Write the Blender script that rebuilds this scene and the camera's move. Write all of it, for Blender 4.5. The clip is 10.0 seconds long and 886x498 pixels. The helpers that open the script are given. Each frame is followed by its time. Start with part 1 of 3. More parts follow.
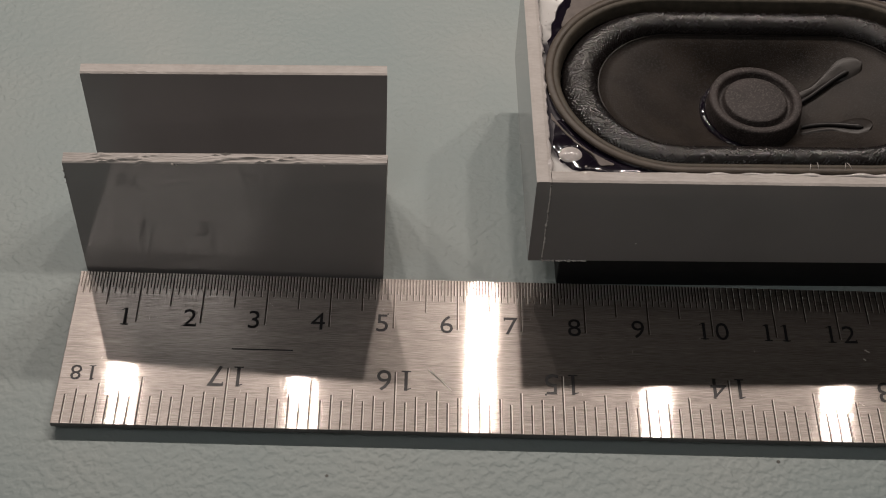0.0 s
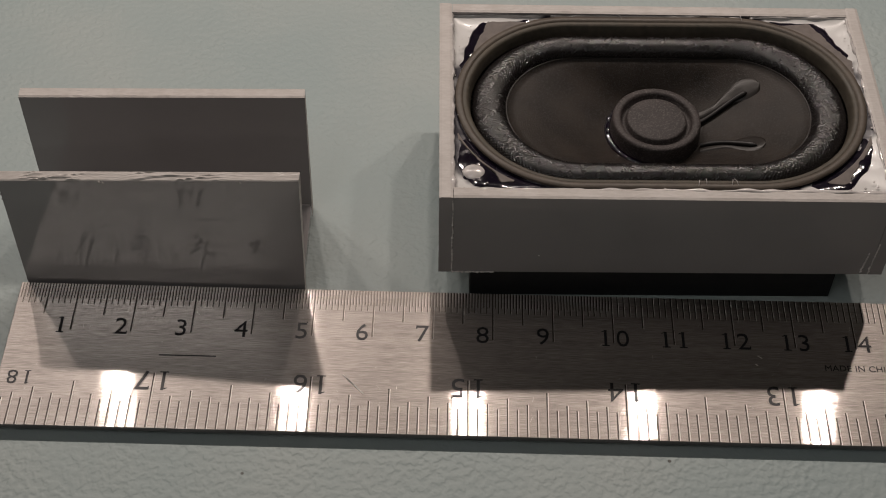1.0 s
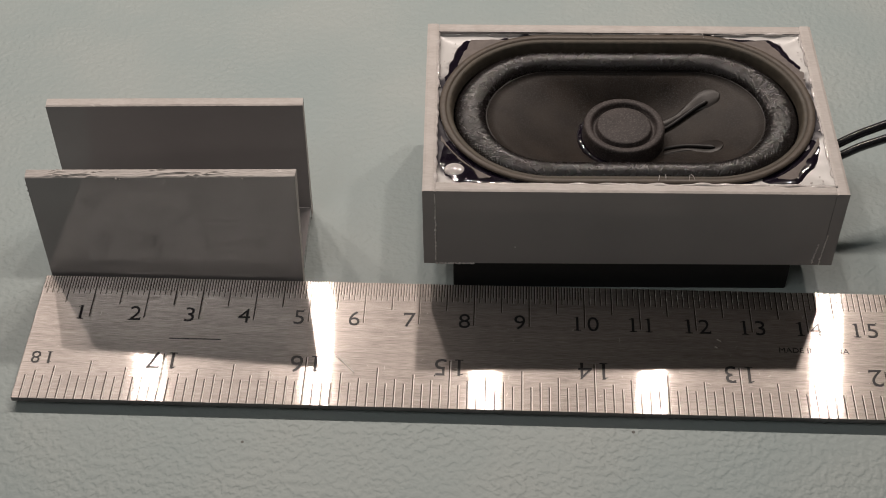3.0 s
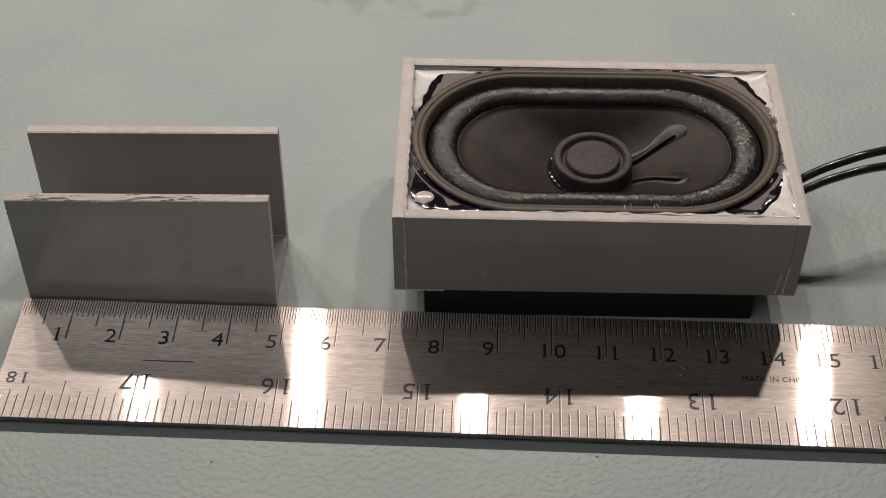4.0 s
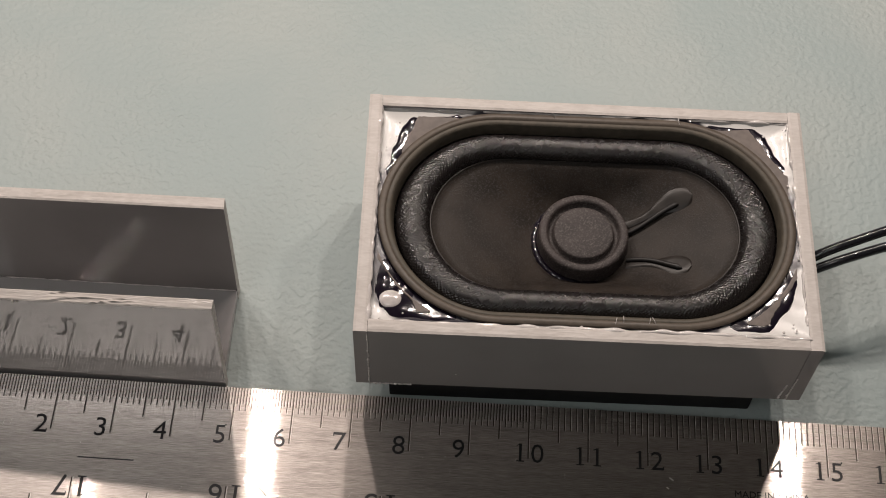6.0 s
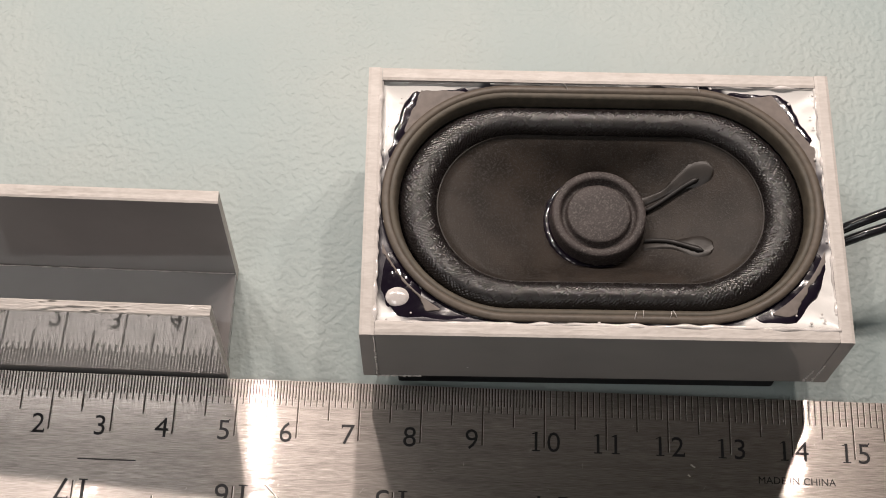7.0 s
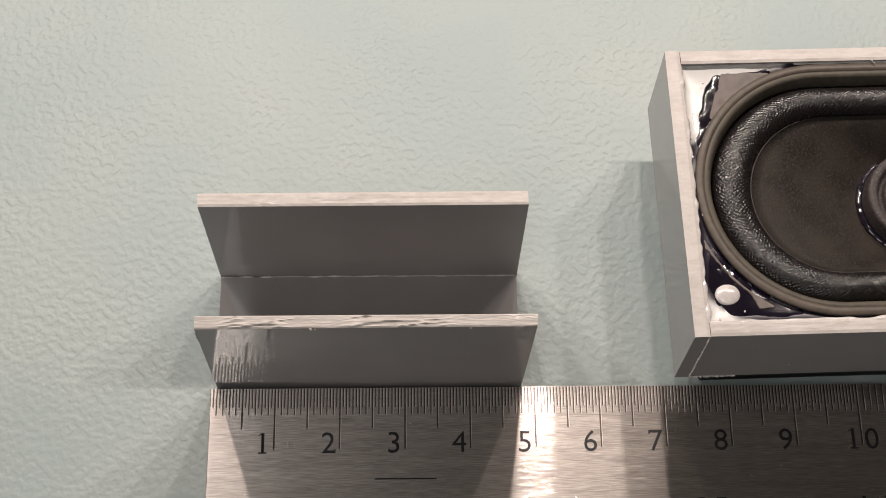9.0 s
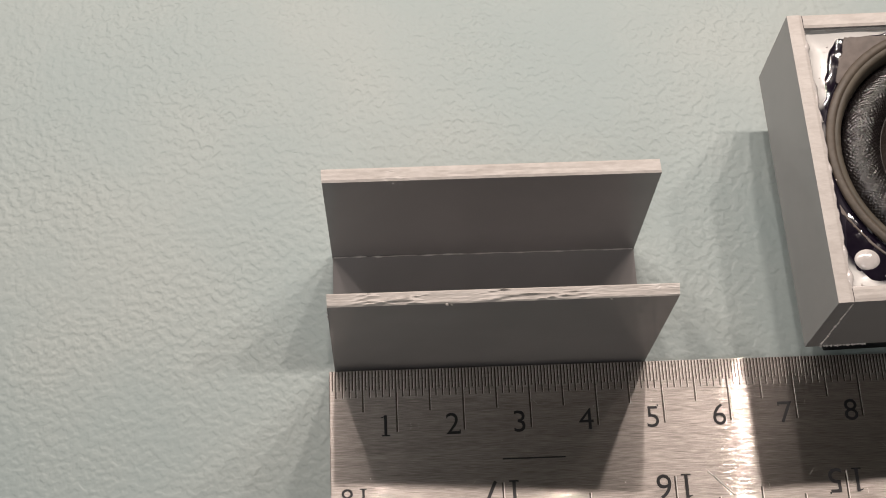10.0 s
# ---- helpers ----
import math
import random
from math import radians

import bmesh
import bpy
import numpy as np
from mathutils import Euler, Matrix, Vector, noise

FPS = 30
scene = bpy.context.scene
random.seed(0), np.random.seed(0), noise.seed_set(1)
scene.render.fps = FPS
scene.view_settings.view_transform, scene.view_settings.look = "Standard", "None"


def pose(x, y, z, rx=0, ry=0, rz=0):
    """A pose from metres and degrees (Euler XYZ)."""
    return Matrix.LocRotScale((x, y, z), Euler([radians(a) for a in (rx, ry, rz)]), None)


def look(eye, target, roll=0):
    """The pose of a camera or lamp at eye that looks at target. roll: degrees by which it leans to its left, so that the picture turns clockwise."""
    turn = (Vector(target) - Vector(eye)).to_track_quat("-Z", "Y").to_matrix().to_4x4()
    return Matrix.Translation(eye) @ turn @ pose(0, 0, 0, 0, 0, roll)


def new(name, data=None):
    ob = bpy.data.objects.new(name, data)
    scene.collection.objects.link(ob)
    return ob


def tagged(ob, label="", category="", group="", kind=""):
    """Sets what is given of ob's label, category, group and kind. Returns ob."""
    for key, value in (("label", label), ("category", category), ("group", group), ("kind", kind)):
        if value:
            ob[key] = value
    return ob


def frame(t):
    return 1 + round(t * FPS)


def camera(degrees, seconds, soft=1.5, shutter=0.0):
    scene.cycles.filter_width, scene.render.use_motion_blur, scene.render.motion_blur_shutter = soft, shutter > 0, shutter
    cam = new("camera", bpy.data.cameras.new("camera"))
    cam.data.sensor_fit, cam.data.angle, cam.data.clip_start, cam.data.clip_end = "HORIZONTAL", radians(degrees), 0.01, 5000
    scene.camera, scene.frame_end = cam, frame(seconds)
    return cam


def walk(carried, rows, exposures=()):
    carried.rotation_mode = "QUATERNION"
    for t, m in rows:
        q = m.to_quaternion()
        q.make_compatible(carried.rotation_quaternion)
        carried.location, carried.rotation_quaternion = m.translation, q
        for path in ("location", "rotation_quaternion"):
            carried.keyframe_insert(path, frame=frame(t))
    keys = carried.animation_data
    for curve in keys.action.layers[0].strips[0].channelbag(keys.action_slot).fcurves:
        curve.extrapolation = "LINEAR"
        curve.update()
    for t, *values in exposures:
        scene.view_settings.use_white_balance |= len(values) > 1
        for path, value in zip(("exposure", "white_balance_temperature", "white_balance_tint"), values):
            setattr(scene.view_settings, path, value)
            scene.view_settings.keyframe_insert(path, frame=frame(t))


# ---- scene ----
# The camera, carried by hand over the bench
cam = camera(33.59, 10.0, soft=1.0)
PATH = [
    (0, (0.05356, -0.14338, 0.18697), (0.05525, -0.08066, 0.10911), 2.73),
    (0.5, (0.06496, -0.14820, 0.19176), (0.06528, -0.08551, 0.11385), 1.66),
    (1, (0.07282, -0.15278, 0.19759), (0.07223, -0.08910, 0.12049), 1.02),
    (1.5, (0.07472, -0.15645, 0.20154), (0.07399, -0.09231, 0.12482), 0.88),
    (2, (0.08015, -0.16305, 0.20511), (0.07791, -0.09778, 0.12938), 0.02),
    (2.2, (0.08260, -0.16628, 0.20564), (0.07944, -0.10037, 0.13050), -0.68),
    (3.3, (0.08278, -0.18676, 0.20471), (0.07946, -0.11675, 0.13338), -0.70),
    (3.5, (0.08541, -0.19115, 0.19939), (0.08138, -0.11930, 0.12995), -1.05),
    (4, (0.08918, -0.18612, 0.20522), (0.08557, -0.11569, 0.13433), -0.24),
    (4.5, (0.08822, -0.16557, 0.21334), (0.08514, -0.09863, 0.13911), 1.03),
    (5, (0.08912, -0.14511, 0.22239), (0.08579, -0.08223, 0.14471), 1.08),
    (5.5, (0.08657, -0.12461, 0.22742), (0.08494, -0.06635, 0.14616), 2.77),
    (6, (0.08654, -0.10513, 0.22890), (0.08539, -0.05418, 0.14286), 2.38),
    (6.2, (0.08558, -0.09658, 0.23072), (0.08426, -0.04937, 0.14258), 1.68),
    (7.3, (0.08176, -0.07450, 0.22860), (0.08181, -0.03449, 0.13696), 1.74),
    (7.5, (0.07894, -0.07574, 0.22750), (0.07998, -0.03547, 0.13597), 2.71),
    (8, (0.07008, -0.07220, 0.22536), (0.07086, -0.03244, 0.13361), 2.05),
    (8.5, (0.05194, -0.07015, 0.22305), (0.05319, -0.03108, 0.13101), 2.51),
    (9, (0.03259, -0.06713, 0.21923), (0.03410, -0.02890, 0.12683), 1.71),
    (9.5, (0.01787, -0.06849, 0.21497), (0.01988, -0.02938, 0.12296), 1.55),
    (10, (0.00884, -0.06888, 0.21247), (0.01286, -0.03035, 0.12027), 3.75),
]
EXPOSURES = [(0, -0.73), (2, -0.6), (3.5, -0.34), (4.3, -0.41), (5, -0.45), (6, -0.19), (7.5, 0.3), (8.5, 0.3), (9.5, 0.1), (10, 0.1)]
walk(cam, [(t, look(eye, target, roll)) for t, eye, target, roll in PATH], EXPOSURES)

CM = 0.01
TABLE_Z = -0.11  # cm; the ruler's upper face lies at +0.10
BOX_TURN = 1.34  # degrees
BOX_AT = (10.695, 2.285)

# ---- light: a row of five small bench lamps behind the things, an unseen sixth added at the left, and a dim room ----
world = bpy.data.worlds.new("room_air")
scene.world = world
world.use_nodes = True
world.node_tree.nodes["Background"].inputs["Color"].default_value = (1.0, 0.95, 0.9, 1)
world.node_tree.nodes["Background"].inputs["Strength"].default_value = 0.0

LAMP_WATTS = 0.325
# the leftmost lamp extends the row, unseen, to brighten the left of the mat
for lamp_x in (-14.65, -7.05, 0.57, 8.15, 15.7, 23.4):
    data = bpy.data.lights.new("bench_led", "AREA")
    data.shape, data.size, data.energy, data.color = "DISK", 1.3 * CM, LAMP_WATTS, (1.0, 0.872, 0.79)
    led = new("bench_led", data)
    led.matrix_world = look((lamp_x * CM, 22.9 * CM, 32.0 * CM), (lamp_x * CM, 8.0 * CM, 0))
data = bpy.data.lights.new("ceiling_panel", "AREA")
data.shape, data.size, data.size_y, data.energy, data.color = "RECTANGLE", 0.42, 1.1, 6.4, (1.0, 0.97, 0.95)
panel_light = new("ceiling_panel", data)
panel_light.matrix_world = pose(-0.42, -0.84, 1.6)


# ---- materials ----
def shader(name, color, rough=0.5, metal=0.0, coat=0.0, spec=0.5):
    m = bpy.data.materials.new(name)
    m.use_nodes = True
    p = m.node_tree.nodes["Principled BSDF"]
    p.inputs["Base Color"].default_value = (*color, 1)
    p.inputs["Roughness"].default_value = rough
    p.inputs["Metallic"].default_value = metal
    p.inputs["Coat Weight"].default_value = coat
    p.inputs["Coat Roughness"].default_value = 0.08
    p.inputs["Specular IOR Level"].default_value = spec
    return m, m.node_tree.nodes, m.node_tree.links, p


def node(nodes, kind, **values):
    n = nodes.new(kind)
    for key, value in values.items():
        if key in n.inputs:
            n.inputs[key].default_value = value
    return n


def noise_node(nodes, links, coord, scale, detail=3.0, stretch=(1, 1, 1), distortion=0.0):
    mapping = nodes.new("ShaderNodeMapping")
    mapping.inputs["Scale"].default_value = stretch
    links.new(coord, mapping.inputs["Vector"])
    n = nodes.new("ShaderNodeTexNoise")
    n.inputs["Scale"].default_value, n.inputs["Detail"].default_value = scale, detail
    n.inputs["Distortion"].default_value = distortion
    links.new(mapping.outputs["Vector"], n.inputs["Vector"])
    return n.outputs["Fac"]


def spread(nodes, links, value, a, b, lo=0.0, hi=1.0):
    r = nodes.new("ShaderNodeMapRange")
    r.interpolation_type = "SMOOTHSTEP"
    for key, v in (("From Min", a), ("From Max", b), ("To Min", lo), ("To Max", hi)):
        r.inputs[key].default_value = v
    links.new(value, r.inputs["Value"])
    return r.outputs["Result"]


def maths(nodes, links, op, a, b=None):
    n = nodes.new("ShaderNodeMath")
    n.operation = op
    for k, v in enumerate((a, b)):
        if v is None:
            continue
        if isinstance(v, (int, float)):
            n.inputs[k].default_value = v
        else:
            links.new(v, n.inputs[k])
    return n.outputs["Value"]


def blend(nodes, links, fac, a, b):
    n = nodes.new("ShaderNodeMix")
    n.data_type = "RGBA"
    links.new(fac, n.inputs["Factor"])
    for key, v in (("A", a), ("B", b)):
        socket = next(i for i in n.inputs if i.name == key and i.type == "RGBA")
        if isinstance(v, tuple):
            socket.default_value = (*v, 1)
        else:
            links.new(v, socket)
    return next(i for i in n.outputs if i.type == "RGBA")


def relief(nodes, links, p, height, distance, strength=1.0):
    b = nodes.new("ShaderNodeBump")
    b.inputs["Distance"].default_value, b.inputs["Strength"].default_value = distance, strength
    links.new(height, b.inputs["Height"])
    links.new(b.outputs["Normal"], p.inputs["Normal"])
    return b


def place(nodes):
    return nodes.new("ShaderNodeTexCoord").outputs["Object"]


def plain(name, color, rough, vary=0.12, scale=900.0, bump=0.00003, metal=0.0, coat=0.0, spec=0.5, wide=120.0):
    """A surface with grain and wider stains in its colour, gloss and relief."""
    m, nodes, links, p = shader(name, color, rough, metal, coat, spec)
    at = place(nodes)
    fine, big = noise_node(nodes, links, at, scale, 4), noise_node(nodes, links, at, wide, 3)
    both = maths(nodes, links, "ADD", maths(nodes, links, "MULTIPLY", fine, 0.5), maths(nodes, links, "MULTIPLY", big, 0.5))
    t = spread(nodes, links, both, 0.3, 0.7)
    links.new(blend(nodes, links, t, tuple(c * (1 - vary) for c in color), tuple(min(1, c * (1 + vary)) for c in color)), p.inputs["Base Color"])
    links.new(spread(nodes, links, big, 0.3, 0.7, max(0.02, rough - 0.06), rough + 0.06), p.inputs["Roughness"])
    if bump:
        relief(nodes, links, p, fine, bump)
    return m


def mat_material():
    m, nodes, links, p = shader("green_bench_mat", (0.4, 0.47, 0.43), 0.48, spec=0.32)
    at = place(nodes)
    n = noise_node(nodes, links, at, 860, 0.8, distortion=0.1)
    worm = spread(nodes, links, n, 0.32, 0.68)
    patchy = spread(nodes, links, noise_node(nodes, links, at, 55, 3), 0.3, 0.7, 0.45, 1.0)
    grain = noise_node(nodes, links, at, 2200, 2)
    height = maths(nodes, links, "ADD", maths(nodes, links, "MULTIPLY", worm, patchy), maths(nodes, links, "MULTIPLY", grain, 0.15))
    relief(nodes, links, p, height, 0.000095)
    wide = spread(nodes, links, noise_node(nodes, links, at, 28, 4), 0.3, 0.7)
    color = blend(nodes, links, wide, (0.336, 0.400, 0.398), (0.386, 0.433, 0.422))
    # dried stain on the mat
    shift = nodes.new("ShaderNodeMapping")
    shift.inputs["Location"].default_value = (-0.066, -0.1035, 0.0)
    shift.vector_type = "POINT"
    links.new(at, shift.inputs["Vector"])
    squash = nodes.new("ShaderNodeMapping")
    squash.inputs["Scale"].default_value = (1.0, 2.6, 1.0)
    links.new(shift.outputs["Vector"], squash.inputs["Vector"])
    length = nodes.new("ShaderNodeVectorMath")
    length.operation = "LENGTH"
    links.new(squash.outputs["Vector"], length.inputs[0])
    edge = maths(nodes, links, "ADD", length.outputs["Value"], maths(nodes, links, "MULTIPLY", noise_node(nodes, links, at, 110, 4), 0.016))
    inside = spread(nodes, links, edge, 0.0315, 0.028)
    ring = maths(nodes, links, "MULTIPLY", inside, spread(nodes, links, noise_node(nodes, links, at, 120, 3, distortion=0.5), 0.4, 0.68, 0.05, 0.8))
    color = blend(nodes, links, ring, color, (0.27, 0.315, 0.30))
    # dust and dark specks
    v = nodes.new("ShaderNodeTexVoronoi")
    v.inputs["Scale"].default_value = 75
    links.new(at, v.inputs["Vector"])
    split = nodes.new("ShaderNodeSeparateColor")
    links.new(v.outputs["Color"], split.inputs["Color"])
    near = spread(nodes, links, v.outputs["Distance"], 0.035, 0.02)
    white = maths(nodes, links, "MULTIPLY", near, maths(nodes, links, "GREATER_THAN", split.outputs["Red"], 0.72))
    dark = maths(nodes, links, "MULTIPLY", near, maths(nodes, links, "LESS_THAN", split.outputs["Red"], 0.1))
    color = blend(nodes, links, white, color, (0.8, 0.8, 0.78))
    color = blend(nodes, links, dark, color, (0.1, 0.1, 0.09))
    links.new(color, p.inputs["Base Color"])
    return m


def steel_material():
    """Brushed along its length: a sharp lobe that streaks across the blade, over a wide dull one."""
    m, nodes, links, p = shader("brushed_steel", (0.55, 0.53, 0.51), 0.14, 1.0)
    at = place(nodes)
    brush = noise_node(nodes, links, at, 60, 5, (6, 260, 1))
    coarse = noise_node(nodes, links, at, 25, 3, (1.5, 40, 1))
    wear = noise_node(nodes, links, at, 130, 4)
    grain = maths(nodes, links, "ADD", maths(nodes, links, "MULTIPLY", brush, 0.8), maths(nodes, links, "MULTIPLY", coarse, 0.2))
    color = blend(nodes, links, spread(nodes, links, grain, 0.3, 0.7), (0.50, 0.446, 0.413), (0.82, 0.74, 0.694))
    dull = nodes.new("ShaderNodeBsdfPrincipled")
    dull.inputs["Metallic"].default_value = 1.0
    for q, lo, hi in ((p, 0.06, 0.085), (dull, 0.36, 0.46)):
        links.new(color, q.inputs["Base Color"])
        links.new(spread(nodes, links, maths(nodes, links, "ADD", maths(nodes, links, "MULTIPLY", brush, 0.5), maths(nodes, links, "MULTIPLY", wear, 0.5)), 0.3, 0.7, lo, hi), q.inputs["Roughness"])
    p.inputs["Anisotropic"].default_value, dull.inputs["Anisotropic"].default_value = 1.0, 0.9
    tangent = nodes.new("ShaderNodeTangent")
    tangent.direction_type = "UV_MAP"
    tangent.uv_map = "across"
    # the brushed grooves lean the surface to and fro across the blade
    groove = noise_node(nodes, links, at, 100, 2, (3, 300, 1))
    lean = nodes.new("ShaderNodeCombineXYZ")
    links.new(maths(nodes, links, "MULTIPLY", maths(nodes, links, "SUBTRACT", groove, 0.5), 1.05), lean.inputs["Y"])
    add = nodes.new("ShaderNodeVectorMath")
    add.operation = "ADD"
    links.new(nodes.new("ShaderNodeNewGeometry").outputs["Normal"], add.inputs[0])
    links.new(lean.outputs["Vector"], add.inputs[1])
    unit = nodes.new("ShaderNodeVectorMath")
    unit.operation = "NORMALIZE"
    links.new(add.outputs["Vector"], unit.inputs[0])
    for q in (p, dull):
        links.new(tangent.outputs["Tangent"], q.inputs["Tangent"])
        links.new(unit.outputs["Vector"], q.inputs["Normal"])
    mix = nodes.new("ShaderNodeMixShader")
    links.new(spread(nodes, links, grain, 0.3, 0.7, 0.45, 0.62), mix.inputs["Fac"])
    links.new(p.outputs["BSDF"], mix.inputs[1])
    links.new(dull.outputs["BSDF"], mix.inputs[2])
    links.new(mix.outputs["Shader"], nodes["Material Output"].inputs["Surface"])
    return m


def surround_material():
    m, nodes, links, p = shader("pebbled_rubber", (0.011, 0.009, 0.009), 0.24, spec=0.55)
    at = place(nodes)
    links.new(spread(nodes, links, noise_node(nodes, links, at, 900, 3), 0.3, 0.7, 0.18, 0.3), p.inputs["Roughness"])
    return m


def fibre_material(name, color, rough, spec, pale):
    """Pressed paper or felt: dark, clouded, and strewn with short paler fibres."""
    m, nodes, links, p = shader(name, color, rough, spec=spec)
    at = place(nodes)
    cloud = spread(nodes, links, noise_node(nodes, links, at, 190, 4), 0.3, 0.7)
    ground = blend(nodes, links, cloud, tuple(c * 0.65 for c in color), tuple(c * 1.35 for c in color))
    turned = nodes.new("ShaderNodeMapping")
    turned.inputs["Rotation"].default_value = (0, 0, 0.7)
    links.new(at, turned.inputs["Vector"])
    hairs = spread(nodes, links, noise_node(nodes, links, turned.outputs["Vector"], 3600, 2, (1, 0.6, 1), 0.4), 0.5, 0.72)
    cross = spread(nodes, links, noise_node(nodes, links, turned.outputs["Vector"], 4000, 2, (0.6, 1, 1), 0.4), 0.52, 0.74)
    both = maths(nodes, links, "MAXIMUM", hairs, cross)
    links.new(blend(nodes, links, both, ground, (pale, pale * 0.88, pale * 0.82)), p.inputs["Base Color"])
    relief(nodes, links, p, maths(nodes, links, "ADD", noise_node(nodes, links, at, 2200, 3), both), 0.00002)
    return m


MAT = mat_material()
STEEL = steel_material()
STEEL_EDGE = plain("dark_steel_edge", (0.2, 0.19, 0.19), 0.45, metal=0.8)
ETCH = plain("etched_groove", (0.09, 0.077, 0.069), 0.4, 0.3, 2500, 0.00002, metal=1.0)
BRIGHT_ETCH = plain("worn_etched_groove", (0.075, 0.064, 0.058), 0.5, 0.3, 2500, 0.00002, metal=1.0)
INK = plain("black_etched_ink", (0.012, 0.011, 0.014), 0.5, scale=2500)
SCRATCH = plain("bright_scratch", (0.85, 0.81, 0.77), 0.6, metal=0.25)
CORK = plain("dark_cork", (0.05, 0.04, 0.03), 0.9, 0.3, 700)
def sheet_material():
    m, nodes, links, p = shader("grey_plastic_sheet", (0.34, 0.32, 0.32), 0.08, spec=0.6)
    at = place(nodes)
    wide = noise_node(nodes, links, at, 60, 4)
    color = blend(nodes, links, spread(nodes, links, wide, 0.3, 0.7), (0.285, 0.269, 0.268), (0.315, 0.297, 0.294))
    v = nodes.new("ShaderNodeTexVoronoi")
    v.inputs["Scale"].default_value = 150
    links.new(at, v.inputs["Vector"])
    split = nodes.new("ShaderNodeSeparateColor")
    links.new(v.outputs["Color"], split.inputs["Color"])
    fleck = maths(nodes, links, "MULTIPLY", spread(nodes, links, v.outputs["Distance"], 0.035, 0.02), maths(nodes, links, "GREATER_THAN", split.outputs["Red"], 0.75))
    links.new(blend(nodes, links, fleck, color, (0.75, 0.73, 0.7)), p.inputs["Base Color"])
    links.new(spread(nodes, links, noise_node(nodes, links, at, 160, 5), 0.3, 0.75, 0.03, 0.055), p.inputs["Roughness"])
    relief(nodes, links, p, noise_node(nodes, links, at, 130, 1), 0.000001)
    return m


def filler_material():
    """White filler into which black glue has run from the loudspeaker's rim, most of all in one corner."""
    m, nodes, links, p = shader("white_filler_with_black_glue", (0.8, 0.79, 0.78), 0.3)
    p.inputs["Coat Weight"].default_value = 0.1
    at = place(nodes)
    split = nodes.new("ShaderNodeSeparateXYZ")
    links.new(at, split.inputs["Vector"])
    dx = maths(nodes, links, "MAXIMUM", maths(nodes, links, "SUBTRACT", maths(nodes, links, "ABSOLUTE", split.outputs["X"]), 0.0143), 0.0)
    d2 = maths(nodes, links, "ADD", maths(nodes, links, "MULTIPLY", dx, dx), maths(nodes, links, "MULTIPLY", split.outputs["Y"], split.outputs["Y"]))
    gap = maths(nodes, links, "SUBTRACT", maths(nodes, links, "SQRT", d2), 0.0192)
    runs = maths(nodes, links, "MULTIPLY", maths(nodes, links, "SUBTRACT", noise_node(nodes, links, at, 130, 3), 0.46), 0.011)
    corner = maths(nodes, links, "ADD", maths(nodes, links, "MULTIPLY", split.outputs["X"], 0.75), split.outputs["Y"])
    pool = spread(nodes, links, corner, -0.029, -0.0385, 0.0, 0.0045)
    reach = maths(nodes, links, "SUBTRACT", maths(nodes, links, "SUBTRACT", gap, runs), pool)
    clean = spread(nodes, links, reach, 0.0004, 0.0024)
    links.new(blend(nodes, links, clean, (0.012, 0.009, 0.018), (0.66, 0.645, 0.625)), p.inputs["Base Color"])
    relief(nodes, links, p, noise_node(nodes, links, at, 350, 3), 0.00005)
    return m


FILLER = filler_material()
PVC = sheet_material()
def cut_material(torn=1.0):
    """Sawn plastic: fine saw lines, and pale slanting ridges where the sheet tore. Light caught from above is put into
    its paler base colour.
    """
    m, nodes, links, p = shader("lit_sawn_plastic_edge", (0.53, 0.49, 0.46), 0.5)
    at = place(nodes)
    fine = noise_node(nodes, links, at, 900, 4, (1, 3, 1))
    wide = noise_node(nodes, links, at, 250, 3)
    turned = nodes.new("ShaderNodeMapping")
    turned.inputs["Rotation"].default_value = (0, 0, 0.32)
    turned.inputs["Scale"].default_value = (0.35, 2.2, 1)
    links.new(at, turned.inputs["Vector"])
    tear = nodes.new("ShaderNodeTexNoise")
    tear.inputs["Scale"].default_value, tear.inputs["Detail"].default_value, tear.inputs["Distortion"].default_value = 330, 2, 0.6
    links.new(turned.outputs["Vector"], tear.inputs["Vector"])
    ridge = spread(nodes, links, maths(nodes, links, "ABSOLUTE", maths(nodes, links, "SUBTRACT", tear.outputs["Fac"], 0.5)), 0.05, 0.0)
    gate = spread(nodes, links, noise_node(nodes, links, at, 70, 2), 0.5, 0.6)
    pale = maths(nodes, links, "MULTIPLY", maths(nodes, links, "MULTIPLY", ridge, gate), torn)
    base = blend(nodes, links, spread(nodes, links, maths(nodes, links, "MULTIPLY", maths(nodes, links, "ADD", fine, wide), 0.5), 0.3, 0.7), (0.47, 0.43, 0.4), (0.57, 0.53, 0.5))
    links.new(blend(nodes, links, pale, base, (0.74, 0.7, 0.67)), p.inputs["Base Color"])
    relief(nodes, links, p, maths(nodes, links, "ADD", maths(nodes, links, "MULTIPLY", fine, 0.3), pale), 0.00007)
    return m


CUT = cut_material()
CUT_FINE = cut_material(0.15)
BLACK_GLUE = plain("black_glossy_glue", (0.009, 0.006, 0.013), 0.1, 0.2, 250, 0.0001, coat=0.6)
CLEAR_GLUE = plain("cloudy_glue_bead", (0.66, 0.62, 0.6), 0.12, 0.25, 500, 0.00015, coat=0.8)
CARD = plain("olive_card_gasket", (0.072, 0.06, 0.044), 0.62, 0.25, 800, 0.00005, wide=200)
RIM = plain("brown_pressed_rim", (0.086, 0.068, 0.052), 0.55, 0.25, 900, 0.00004)
FLANGE = plain("brown_grey_flange", (0.135, 0.112, 0.1), 0.6, 0.25, 800, 0.00006)
CONE = fibre_material("black_paper_cone", (0.0245, 0.0188, 0.0149), 0.5, 0.2, 0.038)
